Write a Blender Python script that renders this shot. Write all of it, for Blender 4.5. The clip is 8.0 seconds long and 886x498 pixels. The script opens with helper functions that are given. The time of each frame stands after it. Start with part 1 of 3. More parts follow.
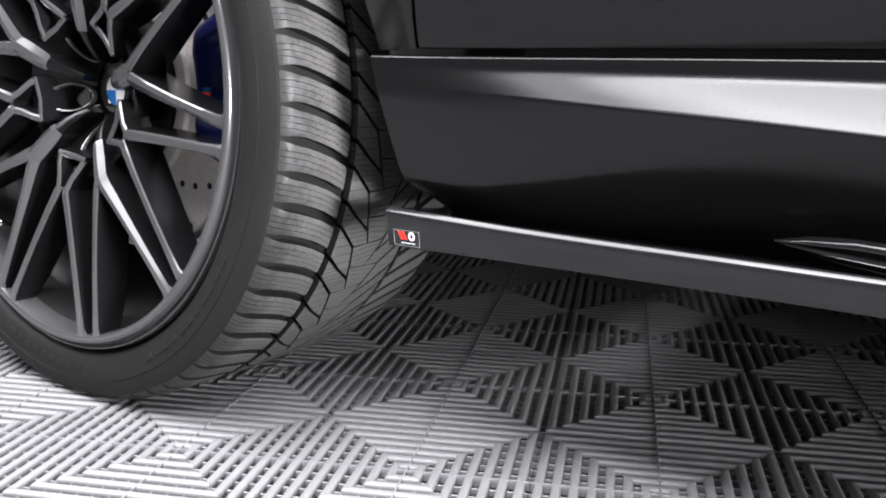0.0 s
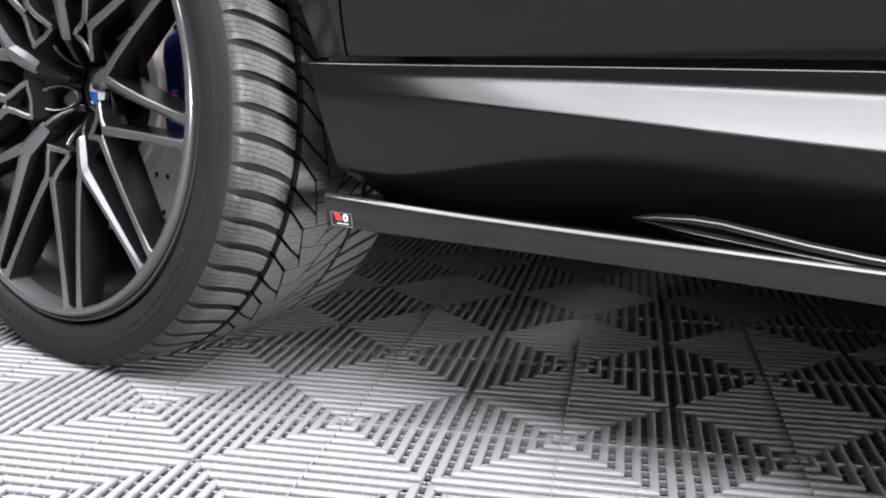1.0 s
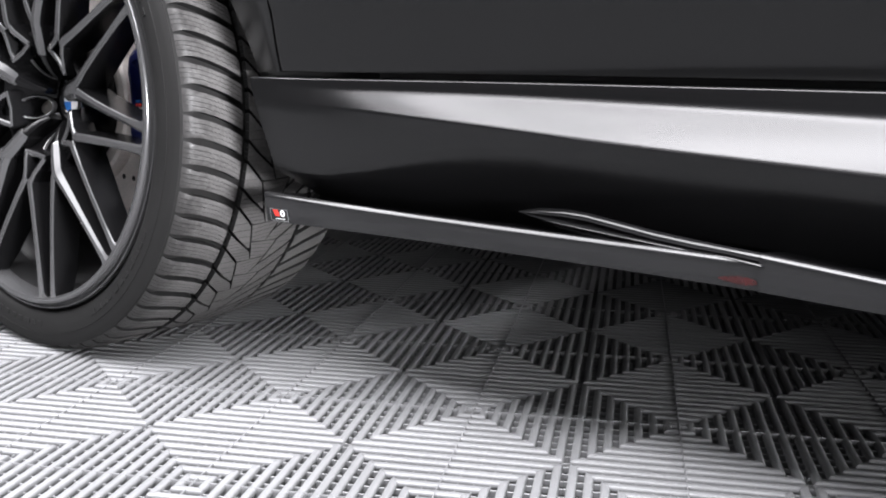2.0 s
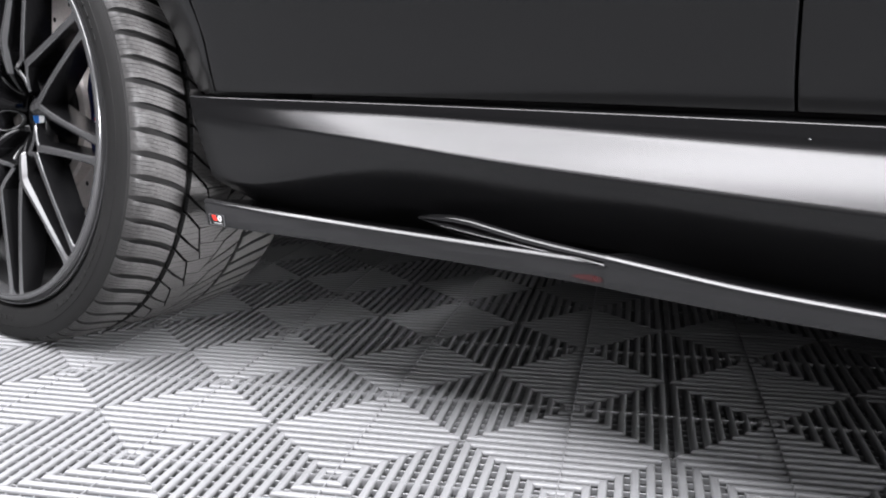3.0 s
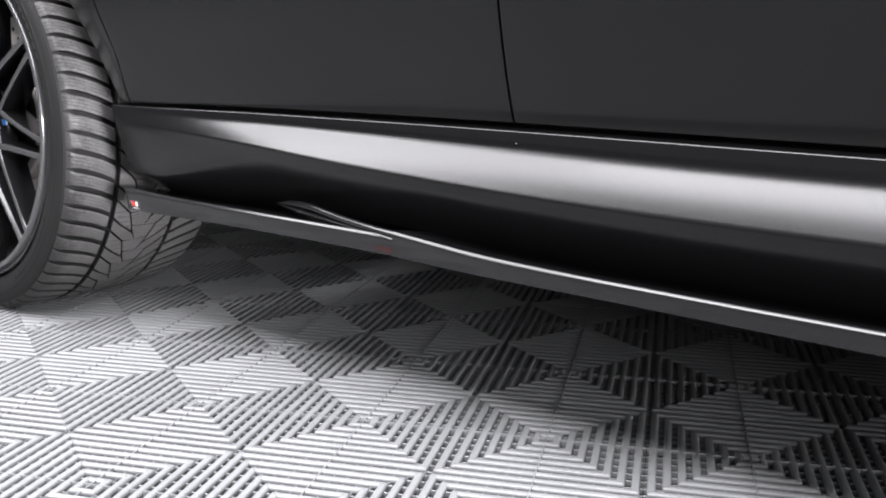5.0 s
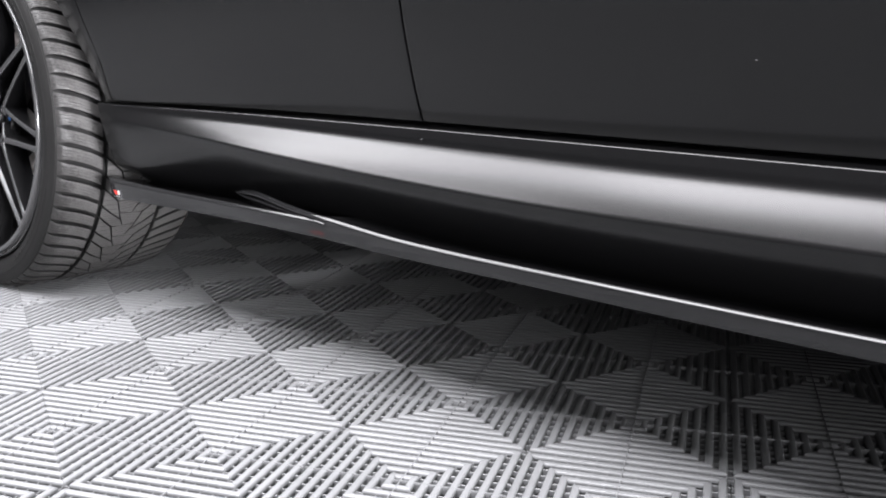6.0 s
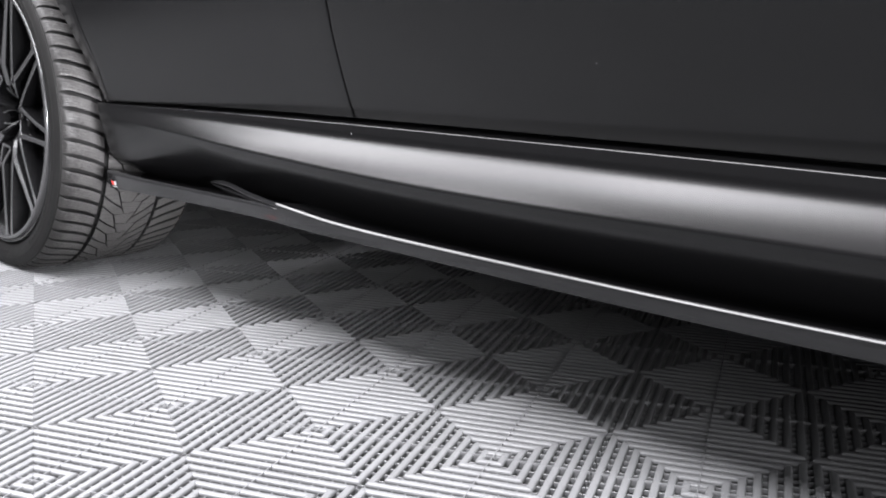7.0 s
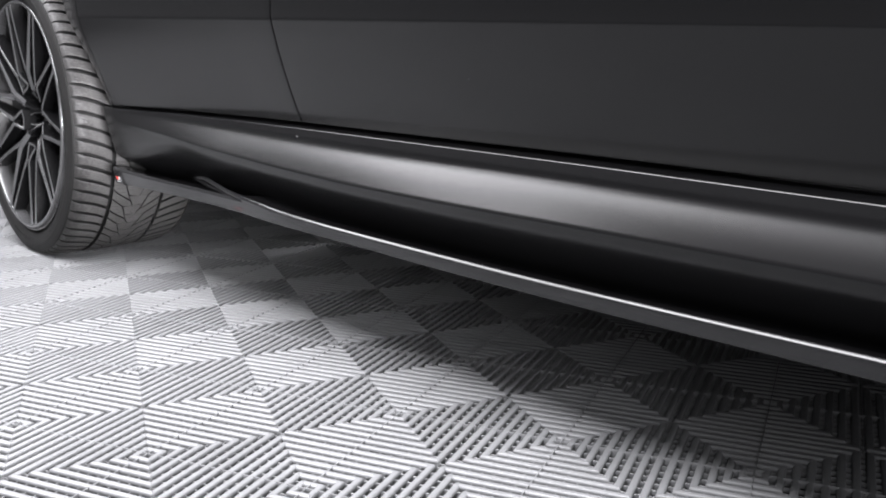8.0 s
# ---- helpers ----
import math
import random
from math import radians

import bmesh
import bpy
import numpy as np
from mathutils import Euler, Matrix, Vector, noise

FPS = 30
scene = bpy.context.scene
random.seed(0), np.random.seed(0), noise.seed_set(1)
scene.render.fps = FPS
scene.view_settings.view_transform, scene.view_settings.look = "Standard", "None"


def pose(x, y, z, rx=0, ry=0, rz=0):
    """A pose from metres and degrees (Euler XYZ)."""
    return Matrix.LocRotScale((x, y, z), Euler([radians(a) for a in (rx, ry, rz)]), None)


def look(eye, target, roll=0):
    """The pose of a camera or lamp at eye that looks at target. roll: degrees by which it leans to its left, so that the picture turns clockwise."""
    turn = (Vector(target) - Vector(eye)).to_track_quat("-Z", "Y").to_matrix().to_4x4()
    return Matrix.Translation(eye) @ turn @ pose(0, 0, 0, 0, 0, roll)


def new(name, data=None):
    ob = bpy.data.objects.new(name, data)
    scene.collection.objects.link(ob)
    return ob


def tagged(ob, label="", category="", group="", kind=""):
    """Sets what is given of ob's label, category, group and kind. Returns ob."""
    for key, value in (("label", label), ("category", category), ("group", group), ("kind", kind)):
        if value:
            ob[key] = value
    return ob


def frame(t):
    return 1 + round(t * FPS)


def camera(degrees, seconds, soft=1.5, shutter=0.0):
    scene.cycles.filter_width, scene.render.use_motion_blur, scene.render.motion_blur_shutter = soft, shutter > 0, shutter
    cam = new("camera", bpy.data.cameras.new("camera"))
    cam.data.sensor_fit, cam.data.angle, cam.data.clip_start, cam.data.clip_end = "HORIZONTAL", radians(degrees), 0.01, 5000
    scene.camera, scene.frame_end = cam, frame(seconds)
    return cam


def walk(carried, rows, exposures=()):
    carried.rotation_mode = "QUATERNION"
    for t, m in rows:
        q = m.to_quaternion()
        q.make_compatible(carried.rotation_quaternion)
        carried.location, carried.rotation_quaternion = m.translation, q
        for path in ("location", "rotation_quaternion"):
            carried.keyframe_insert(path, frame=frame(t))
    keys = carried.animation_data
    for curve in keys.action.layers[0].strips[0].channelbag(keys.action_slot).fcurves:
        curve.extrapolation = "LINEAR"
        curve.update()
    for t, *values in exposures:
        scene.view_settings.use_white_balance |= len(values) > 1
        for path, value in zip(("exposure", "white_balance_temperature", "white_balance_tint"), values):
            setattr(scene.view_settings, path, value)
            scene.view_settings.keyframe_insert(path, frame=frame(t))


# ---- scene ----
cam = camera(53.5, 8.0, soft=1.9, shutter=0.0)
PATH = [
    (0, (-0.048, -0.798, 0.403), (-0.443, 1.119, -0.012), -0.0),
    (0.5, (0.004, -0.859, 0.408), (-0.394, 1.057, -0.008), -0.1),
    (1, (0.06, -0.915, 0.41), (-0.344, 0.998, -0.007), -0.1),
    (1.5, (0.118, -0.971, 0.411), (-0.289, 0.945, 0.007), -0.1),
    (3, (0.321, -1.112, 0.451), (-0.103, 0.798, 0.037), -0.4),
    (3.5, (0.4, -1.158, 0.456), (-0.044, 0.747, 0.04), -0.5),
    (4, (0.472, -1.206, 0.463), (0.017, 0.696, 0.047), -0.4),
    (4.5, (0.552, -1.258, 0.474), (0.083, 0.64, 0.051), -0.5),
    (6, (0.833, -1.402, 0.489), (0.256, 0.465, 0.065), -0.2),
    (6.5, (0.941, -1.446, 0.489), (0.31, 0.404, 0.068), -0.2),
    (7, (1.056, -1.489, 0.488), (0.367, 0.341, 0.073), -0.3),
    (7.5, (1.178, -1.532, 0.5), (0.432, 0.275, 0.079), -0.5),
    (8, (1.317, -1.583, 0.516), (0.51, 0.196, 0.087), -0.8),
]
walk(cam, [(t, look(eye, target, roll)) for t, eye, target, roll in PATH],
     exposures=[(0, 0.12), (1.5, 0.06), (4, -0.06), (6, -0.12), (8, -0.15)])

# ---- light ----
world = bpy.data.worlds.new("studio_air")
world.use_nodes = True
world.node_tree.nodes["Background"].inputs["Color"].default_value = (0.9, 0.95, 1.0, 1)
world.node_tree.nodes["Background"].inputs["Strength"].default_value = 0.02
scene.world = world


def area(name, eye, target, sx, sy, watts, color=(0.965, 0.957, 1.0)):
    data = bpy.data.lights.new(name, "AREA")
    data.shape, data.size, data.size_y, data.energy, data.color = "RECTANGLE", sx, sy, watts, color
    ob = new(name, data)
    ob.matrix_world = look(eye, target)
    return ob


# rows of ceiling lights over the free side of the car, the last added to brighten the wheel: metres along the car, out
# from it and up; length, width, watts
for along_car, out, up, length, width, watts in ((0.7, 0.2, 2.4, 4.8, 0.9, 305), (1.55, 1.15, 2.4, 2.9, 0.8, 220), (-0.95, 1.15, 2.4, 2.1, 0.8, 100), (-1.3, 2.2, 2.4, 1.6, 0.8, 40)):
    row_light = area("ceiling_row_light", (0, 0, 0), (0, 0, -1), length, width, watts)
    row_light.matrix_world = pose(-0.70, 0.14, 0, 0, 0, -24) @ pose(along_car, -out, up)
# unseen fill lamps, added to brighten the tread and the floor under the car
area("wide_fill_light", (1.979, -2.695, 1.2), (-0.193, -0.195, 0.25), 1.0, 1.0, 18)
narrow_fill = area("narrow_fill_light", (2.34, -1.87, 0.32), (-0.42, 0.1, 0.45), 0.8, 0.4, 11.4)
narrow_fill.data.spread = radians(24)
high_fill = area("high_fill_light", (1.34, -3.39, 1.0), (-0.3, 0.3, 0.1), 1.2, 0.6, 0.9)
high_fill.data.spread = radians(45)


# ---- materials ----
def material(name, color, rough=0.5, metal=0.0, grain=0.0, grain_scale=400.0, stain=0.15, stain_scale=6.0, bump=0.0, coat=0.0, spec=0.5,
             rough_var=0.0, piece=0.0):
    m = bpy.data.materials.new(name)
    m.use_nodes = True
    nt = m.node_tree
    b = nt.nodes["Principled BSDF"]
    b.inputs["Roughness"].default_value, b.inputs["Metallic"].default_value = rough, metal
    b.inputs["Coat Weight"].default_value, b.inputs["Coat Roughness"].default_value = coat, 0.06
    b.inputs["Specular IOR Level"].default_value = spec
    co = nt.nodes.new("ShaderNodeTexCoord")
    big, fine = nt.nodes.new("ShaderNodeTexNoise"), nt.nodes.new("ShaderNodeTexNoise")
    big.inputs["Scale"].default_value, fine.inputs["Scale"].default_value = stain_scale, grain_scale
    big.inputs["Detail"].default_value, fine.inputs["Detail"].default_value = 5.0, 3.0
    for n in (big, fine):
        nt.links.new(co.outputs["Object"], n.inputs["Vector"])

    def scaled(value, gain, base):
        n = nt.nodes.new("ShaderNodeMath")
        n.operation, n.inputs[1].default_value, n.inputs[2].default_value = "MULTIPLY_ADD", gain, base
        nt.links.new(value, n.inputs[0])
        return n.outputs[0]

    def times(a, c):
        n = nt.nodes.new("ShaderNodeMath")
        n.operation = "MULTIPLY"
        nt.links.new(a, n.inputs[0]), nt.links.new(c, n.inputs[1])
        return n.outputs[0]

    gain = times(scaled(big.outputs["Fac"], 2 * stain, 1 - stain), scaled(fine.outputs["Fac"], 2 * grain, 1 - grain))
    if piece:
        info = nt.nodes.new("ShaderNodeObjectInfo")
        gain = times(gain, scaled(info.outputs["Random"], 2 * piece, 1 - piece))
    mix = nt.nodes.new("ShaderNodeVectorMath")
    mix.operation, mix.inputs[0].default_value = "SCALE", color[:3]
    nt.links.new(gain, mix.inputs["Scale"])
    nt.links.new(mix.outputs[0], b.inputs["Base Color"])
    if rough_var:
        nt.links.new(scaled(big.outputs["Fac"], 2 * rough_var, rough - rough_var), b.inputs["Roughness"])
    if bump:
        bp = nt.nodes.new("ShaderNodeBump")
        bp.inputs["Strength"].default_value, bp.inputs["Distance"].default_value = bump, 0.0006
        nt.links.new(fine.outputs["Fac"], bp.inputs["Height"])
        nt.links.new(bp.outputs[0], b.inputs["Normal"])
    return m


PAINT = material("satin_black_paint", (0.0028, 0.0028, 0.003), 0.25, 0.0, grain=0.1, grain_scale=1500, stain=0.08, stain_scale=3, spec=0.42)
GLOSS = material("gloss_black_plastic", (0.01, 0.01, 0.0105), 0.12, grain=0.1, stain=0.25, stain_scale=14, rough_var=0.04, spec=0.45)
LINER = material("dark_liner_felt", (0.008, 0.008, 0.008), 0.9, grain=0.3, grain_scale=300, bump=0.3)
RUBBER = material("tyre_rubber", (0.0085, 0.0084, 0.0083), 0.58, spec=0.16, grain=0.25, grain_scale=700, stain=0.25, stain_scale=12, bump=0.25, rough_var=0.1)
TREAD = material("grey_tread_rubber", (0.056, 0.0545, 0.0535), 0.48, grain=0.45, grain_scale=350, stain=0.35, stain_scale=30, bump=0.75, rough_var=0.14, spec=0.25)
BARREL = material("dark_barrel_lacquer", (0.009, 0.009, 0.0092), 0.46, stain=0.3, spec=0.25)


def mould_black_and_shade(m, depth, soft):
    """Darkens rubber towards its outer edge, in ragged patches, where the road has not scuffed it and to tone down
    light on the shoulder: less at depth metres behind the edge.
    """
    nt = m.node_tree
    b = nt.nodes["Principled BSDF"]
    link = b.inputs["Base Color"].links[0]
    co, cut = nt.nodes.new("ShaderNodeTexCoord"), nt.nodes.new("ShaderNodeSeparateXYZ")
    patch, add, spread, mix = nt.nodes.new("ShaderNodeTexNoise"), nt.nodes.new("ShaderNodeMath"), nt.nodes.new("ShaderNodeMapRange"), nt.nodes.new("ShaderNodeVectorMath")
    patch.inputs["Scale"].default_value, patch.inputs["Detail"].default_value = 140, 4
    add.operation, add.inputs[1].default_value, mix.operation = "MULTIPLY_ADD", 0.06, "SCALE"
    spread.inputs["From Min"].default_value, spread.inputs["From Max"].default_value = depth + 0.03 - soft, depth + 0.03 + soft
    spread.inputs["To Min"].default_value, spread.inputs["To Max"].default_value = 0.36, 1.0
    nt.links.new(co.outputs["Object"], cut.inputs[0]), nt.links.new(co.outputs["Object"], patch.inputs["Vector"])
    nt.links.new(patch.outputs["Fac"], add.inputs[0]), nt.links.new(cut.outputs["Y"], add.inputs[2]), nt.links.new(add.outputs[0], spread.inputs["Value"])
    nt.links.new(link.from_socket, mix.inputs[0]), nt.links.new(spread.outputs[0], mix.inputs["Scale"]), nt.links.new(mix.outputs[0], b.inputs["Base Color"])


# wider than the unscuffed edge: the colour also holds back light on the shoulder
mould_black_and_shade(TREAD, 0.026, 0.018)
# darker rubber for the blocks' side walls: shade in the grooves, put into colour
GROOVE_SHADE = material("groove_shade_rubber", (0.007, 0.007, 0.007), 0.7, stain=0.2, spec=0.2)
ALLOY = material("dark_grey_alloy_lacquer", (0.062, 0.062, 0.0635), 0.22, 0.4, grain=0.15, grain_scale=1200, stain=0.1, coat=0.6)
ALLOY_DARK = material("black_alloy_lacquer", (0.0032, 0.0032, 0.0034), 0.24, stain=0.2, spec=0.25)
STEEL = material("brushed_disc_steel", (0.70, 0.655, 0.63), 0.38, 0.25, grain=0.2, grain_scale=250, stain=0.25, stain_scale=25, rough_var=0.1)
BRAKE_BLUE = material("blue_caliper_paint", (0.006, 0.010, 0.075), 0.3, grain=0.1, stain=0.15, coat=0.5)
WHITE = material("white_enamel", (0.62, 0.62, 0.62), 0.3, stain=0.05)
BLUE = material("light_blue_enamel", (0.015, 0.11, 0.36), 0.3, stain=0.05)
RED = material("red_enamel", (0.6, 0.03, 0.02), 0.35, stain=0.08)
CHROME = material("chrome", (0.75, 0.75, 0.76), 0.12, 1.0, stain=0.05)
TILE = material("grey_tile_plastic", (0.146, 0.148, 0.151), 0.46, grain=0.12, grain_scale=900, stain=0.18, stain_scale=9, bump=0.12, rough_var=0.08, piece=0.06)
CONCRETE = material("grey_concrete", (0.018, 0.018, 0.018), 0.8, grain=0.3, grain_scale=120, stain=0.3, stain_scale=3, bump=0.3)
WALL = material("grey_wall_paint", (0.06, 0.06, 0.0615), 0.7, grain=0.1, grain_scale=80, stain=0.15, stain_scale=1.5)


# ---- mesh helpers ----
def part(name, bm, mat, parent=None, label="", smooth=0.0, m=None):
    """Links a bmesh as one mesh object under a thing or a part. smooth: the angle in degrees under which edges are shaded round."""
    bmesh.ops.recalc_face_normals(bm, faces=bm.faces)
    if smooth:
        for f in bm.faces:
            f.smooth = True
        for e in bm.edges:
            e.smooth = e.calc_face_angle(0.0) < radians(smooth)
    me = bpy.data.meshes.new(name)
    bm.to_mesh(me)
    bm.free()
    me.materials.append(mat)
    ob = new(name, me)
    ob.parent = parent
    if m is not None:
        ob.matrix_basis = m
    if label:
        tagged(ob, label)
    return ob


def grid(bm, rows, closed=False, around=False):
    """A sheet through rows of points. closed: each row is a loop. around: the last row joins the first."""
    vs = [[bm.verts.new(p) for p in row] for row in rows]
    n = len(vs[0])
    pairs = list(zip(vs, vs[1:])) + ([(vs[-1], vs[0])] if around else [])
    for a, b in pairs:
        for j in range(n if closed else n - 1):
            k = (j + 1) % n
            bm.faces.new((a[j], a[k], b[k], b[j]))
    return vs


def loft(bm, loops):
    """A closed bar through loops of points, capped at both ends."""
    vs = grid(bm, loops, closed=True)
    bm.faces.new(list(reversed(vs[0])))
    bm.faces.new(vs[-1])


def box(bm, x0, x1, y0, y1, z0, z1):
    loft(bm, [[(x, y0, z0), (x, y1, z0), (x, y1, z1), (x, y0, z1)] for x in (x0, x1)])


def turned(bm, profile, n, close=False):
    """A lathe about the y axis through points (depth, radius)."""
    rows = []
    for i in range(n):
        a = 2 * math.pi * i / n
        rows.append([(r * math.cos(a), d, r * math.sin(a)) for d, r in profile])
    grid(bm, rows, closed=close, around=True)


def along(table, u):
    """Smooth reading of a table of (u, value)."""
    xs, ys = zip(*table)
    if u <= xs[0] or u >= xs[-1]:
        return float(np.interp(u, xs, ys))
    k = max(i for i in range(len(xs) - 1) if xs[i] <= u)
    d = lambda i: (ys[min(i + 1, len(xs) - 1)] - ys[max(i - 1, 0)]) / (xs[min(i + 1, len(xs) - 1)] - xs[max(i - 1, 0)])
    h = xs[k + 1] - xs[k]
    s = (u - xs[k]) / h
    return ((2 * s**3 - 3 * s**2 + 1) * ys[k] + (s**3 - 2 * s**2 + s) * h * d(k)
            + (3 * s**2 - 2 * s**3) * ys[k + 1] + (s**3 - s**2) * h * d(k + 1))


def step(a, b, x):
    s = min(1, max(0, (x - a) / (b - a)))
    return s * s * (3 - 2 * s)


# ---- room ----
T = 0.25  # one floor tile


def slab(name, x0, x1, y0, y1, z0, z1, mat, label, category):
    bm = bmesh.new()
    box(bm, x0, x1, y0, y1, z0, z1)
    return tagged(part(name, bm, mat), label, category, kind="structure")


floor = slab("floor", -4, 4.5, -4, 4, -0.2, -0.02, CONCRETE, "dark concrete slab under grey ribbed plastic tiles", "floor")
slab("wall_north", -4, 4.5, 4, 4.2, -0.2, 3.0, WALL, "plain grey painted studio wall", "wall")
slab("wall_south", -4, 4.5, -4.2, -4, -0.2, 3.0, WALL, "plain grey painted studio wall", "wall")
slab("wall_west", -4.2, -4, -4.2, 4.2, -0.2, 3.0, WALL, "plain grey painted studio wall", "wall")
slab("wall_east", 4.5, 4.7, -4.2, 4.2, -0.2, 3.0, WALL, "plain grey painted studio wall", "wall")
slab("ceiling", -4.2, 4.7, -4.2, 4.2, 3.0, 3.2, WALL, "plain grey studio ceiling", "ceiling")

# ---- car ----
car = tagged(new("car"), "satin black sports car on ribbed grey garage tiles", "car")
car.matrix_world = pose(-0.70, 0.14, 0, 0, 0, -24)

# lines along the body: u runs forward, v outward from the wheel's face
SEAM_Z = [(0.3, 0.412), (0.5, 0.4075), (0.8, 0.4045), (1.2, 0.399), (1.55, 0.393), (1.86, 0.3875), (2.2, 0.380), (2.7, 0.370)]
SEAM_V = [(0.38, -0.05), (0.5, -0.05), (0.8, -0.064), (1.1, -0.068), (1.6, -0.064), (2.2, -0.056), (2.7, -0.05)]
CREASE_Z = [(0.4, 0.388), (0.5, 0.379), (0.6, 0.3725), (0.7, 0.366), (0.8, 0.3595), (0.9, 0.352), (1.0, 0.345), (1.2, 0.3325), (1.4, 0.3235),
            (1.6, 0.319), (1.9, 0.3165), (2.2, 0.3135), (2.7, 0.308)]
REAR_TOP = [(0.44, 0.2685), (0.5, 0.2662), (0.6, 0.2628), (0.75, 0.2602), (0.9, 0.2585), (1.02, 0.2572), (1.1, 0.2562)]
REAR_LOW = [(0.44, 0.2295), (0.7, 0.2305), (0.9, 0.2300), (1.06, 0.2280)]
REAR_V = [(0.44, -0.0512), (0.5, -0.0508), (0.75, -0.0530), (1.02, -0.0530), (1.07, -0.0522)]
FRONT_TOP = [(1.06, 0.2637), (1.12, 0.2583), (1.2, 0.2515), (1.3, 0.2470), (1.4, 0.2445), (1.6, 0.241), (1.85, 0.2385), (2.2, 0.2405), (2.7, 0.245)]
FRONT_LOW = [(1.06, 0.2280), (1.12, 0.2258), (1.2, 0.2235), (1.4, 0.2205), (1.65, 0.216), (1.9, 0.2145), (2.2, 0.2165), (2.7, 0.22)]
FRONT_V = [(1.06, -0.051), (1.2, -0.049), (1.7, -0.049), (2.2, -0.047), (2.7, -0.045)]


def flare(u):
    return 0.04 * max(0, (1.1 - u) / 0.6) ** 1.5


def sill_section(u):
    zs, vs, zc = along(SEAM_Z, u), along(SEAM_V, u), along(CREASE_Z, u)
    out = 0.030 * step(0.38, 1.02, u) - 0.008 * step(1.6, 2.4, u)
    zt = along(REAR_TOP, u) + (along(FRONT_TOP, u) - along(REAR_TOP, u)) * step(1.02, 1.2, u)
    row = [(vs - 0.06, zs + 0.002), (vs - 0.005, zs + 0.001), (vs - 0.0005, zs + 0.0004), (vs, zs - 0.0003)]
    top = zs - 0.0003
    # a steep strip under the seam, a knee, then an almost flat slope down to the crease
    slope = [step(0.16, 0.42, (k - 0.5) / 20) * (1 - 0.16 * step(0.45, 1, (k - 0.5) / 20)) for k in range(1, 21)]
    for k in range(1, 21):
        row.append((vs + out * sum(slope[:k]) / sum(slope), top + (zc + 0.002 - top) * k / 20))
    vc, sharp = vs + out, step(0.5, 0.9, u)
    row += [(vc + 0.0004 * sharp, zc), (vc - 0.0005 * sharp, zc - 0.002), (vc - 0.0035 * sharp, zc - 0.010)]
    zb, za = zt - 0.020, zc - 0.010
    front = step(0.5, 0.85, u)
    zk = min(za, zt + 0.024 + (za - zt - 0.024) * front)
    power = 0.8 + 0.25 * front

    def bend(z):
        # nothing above the turn, then steadily inward, with a soft start
        x = (zk - z) / (zk - zb)
        return ((x + math.sqrt(x * x + 0.012)) / 2) ** power

    for k in range(1, 29):
        z = za + (zb - za) * k / 28
        tuck = (0.075 + 0.017 * front) * (bend(z) - bend(za)) + (0.013 - 0.009 * front) * (za - z) / (za - zb)
        row.append((vc - 0.0035 * sharp - tuck, z))
    row += [(vc - tuck - 0.04, zb - 0.006), (vc - 0.3, zb + 0.01)]
    return row


def stations(u0, u1, n):
    return [u0 + (u1 - u0) * i / n for i in range(n + 1)]


bm = bmesh.new()
rows = []
for i, u in enumerate(stations(0.434, 2.6, 90)):
    lean = max(0.0, 1 - i / 6)
    rows.append([(u + lean * 0.27 * max(0.0, 0.407 - z), -v, z) for v, z in sill_section(u)])
rows.insert(0, [(x + 0.004, y + 0.05, z) for x, y, z in rows[0]])
grid(bm, rows)
sill = part("sill", bm, PAINT, car, "satin black sill with a sharp lower crease", 35)


def door_section(u):
    zb, zc, f = along(SEAM_Z, u) + 0.0075, 0.6165 - 0.047 * (u - 0.46), flare(u)
    h = zc - zb
    low = [(-0.16, 0.02), (-0.1, 0.004), (-0.0945, 0.001), (-0.0905, 0.006), (-0.088, 0.03), (-0.08, 0.15), (-0.068, 0.33), (-0.0555, 0.52),
           (-0.0445, 0.7), (-0.0365, 0.86), (-0.0315, 0.97), (-0.0300, 1.0)]
    row = [(v + f, zb + k * h) for v, k in low]
    row += [(v + f, zc + k) for v, k in [(-0.0303, 0.003), (-0.0312, 0.02), (-0.031, 0.1), (-0.034, 0.22), (-0.042, 0.33), (-0.06, 0.40), (-0.1, 0.43), (-0.2, 0.44)]]
    return row


def gap_u(z):
    """The gap between the doors: slanted below the crease, upright above it."""
    return 1.226 + 0.014 * step(0.40, 0.60, z)


def tail_u(z):
    return 0.488 + 0.012 * step(0.41, 0.5, z) - 0.13 * max(0, z - 0.5)


def door(name, u0, u1, head, tail, label):
    bm = bmesh.new()
    rows = []
    n = 40
    for k, back in [(0, 0.03), (0, 0.0007), (0.001, 0.0002), (0.003, 0)] + [(i / n, 0) for i in range(1, n)] + [(0.997, 0), (0.999, 0.0002), (1, 0.0007), (1, 0.03)]:
        row = []
        for v, z in door_section(u0 + (u1 - u0) * k):
            u = (tail(z) * (1 - k) + head(z) * k)
            row.append((u, back - v, z))
        rows.append(row)
    grid(bm, rows)
    return part(name, bm, PAINT, car, label, 30)


door("rear_door", 0.49, 1.226, lambda z: gap_u(z) - 0.0019, lambda z: tail_u(z) + 0.0026, "satin black rear door")
door("front_door", 1.23, 2.6, lambda z: 2.6, lambda z: gap_u(z) + 0.0019, "satin black front door")


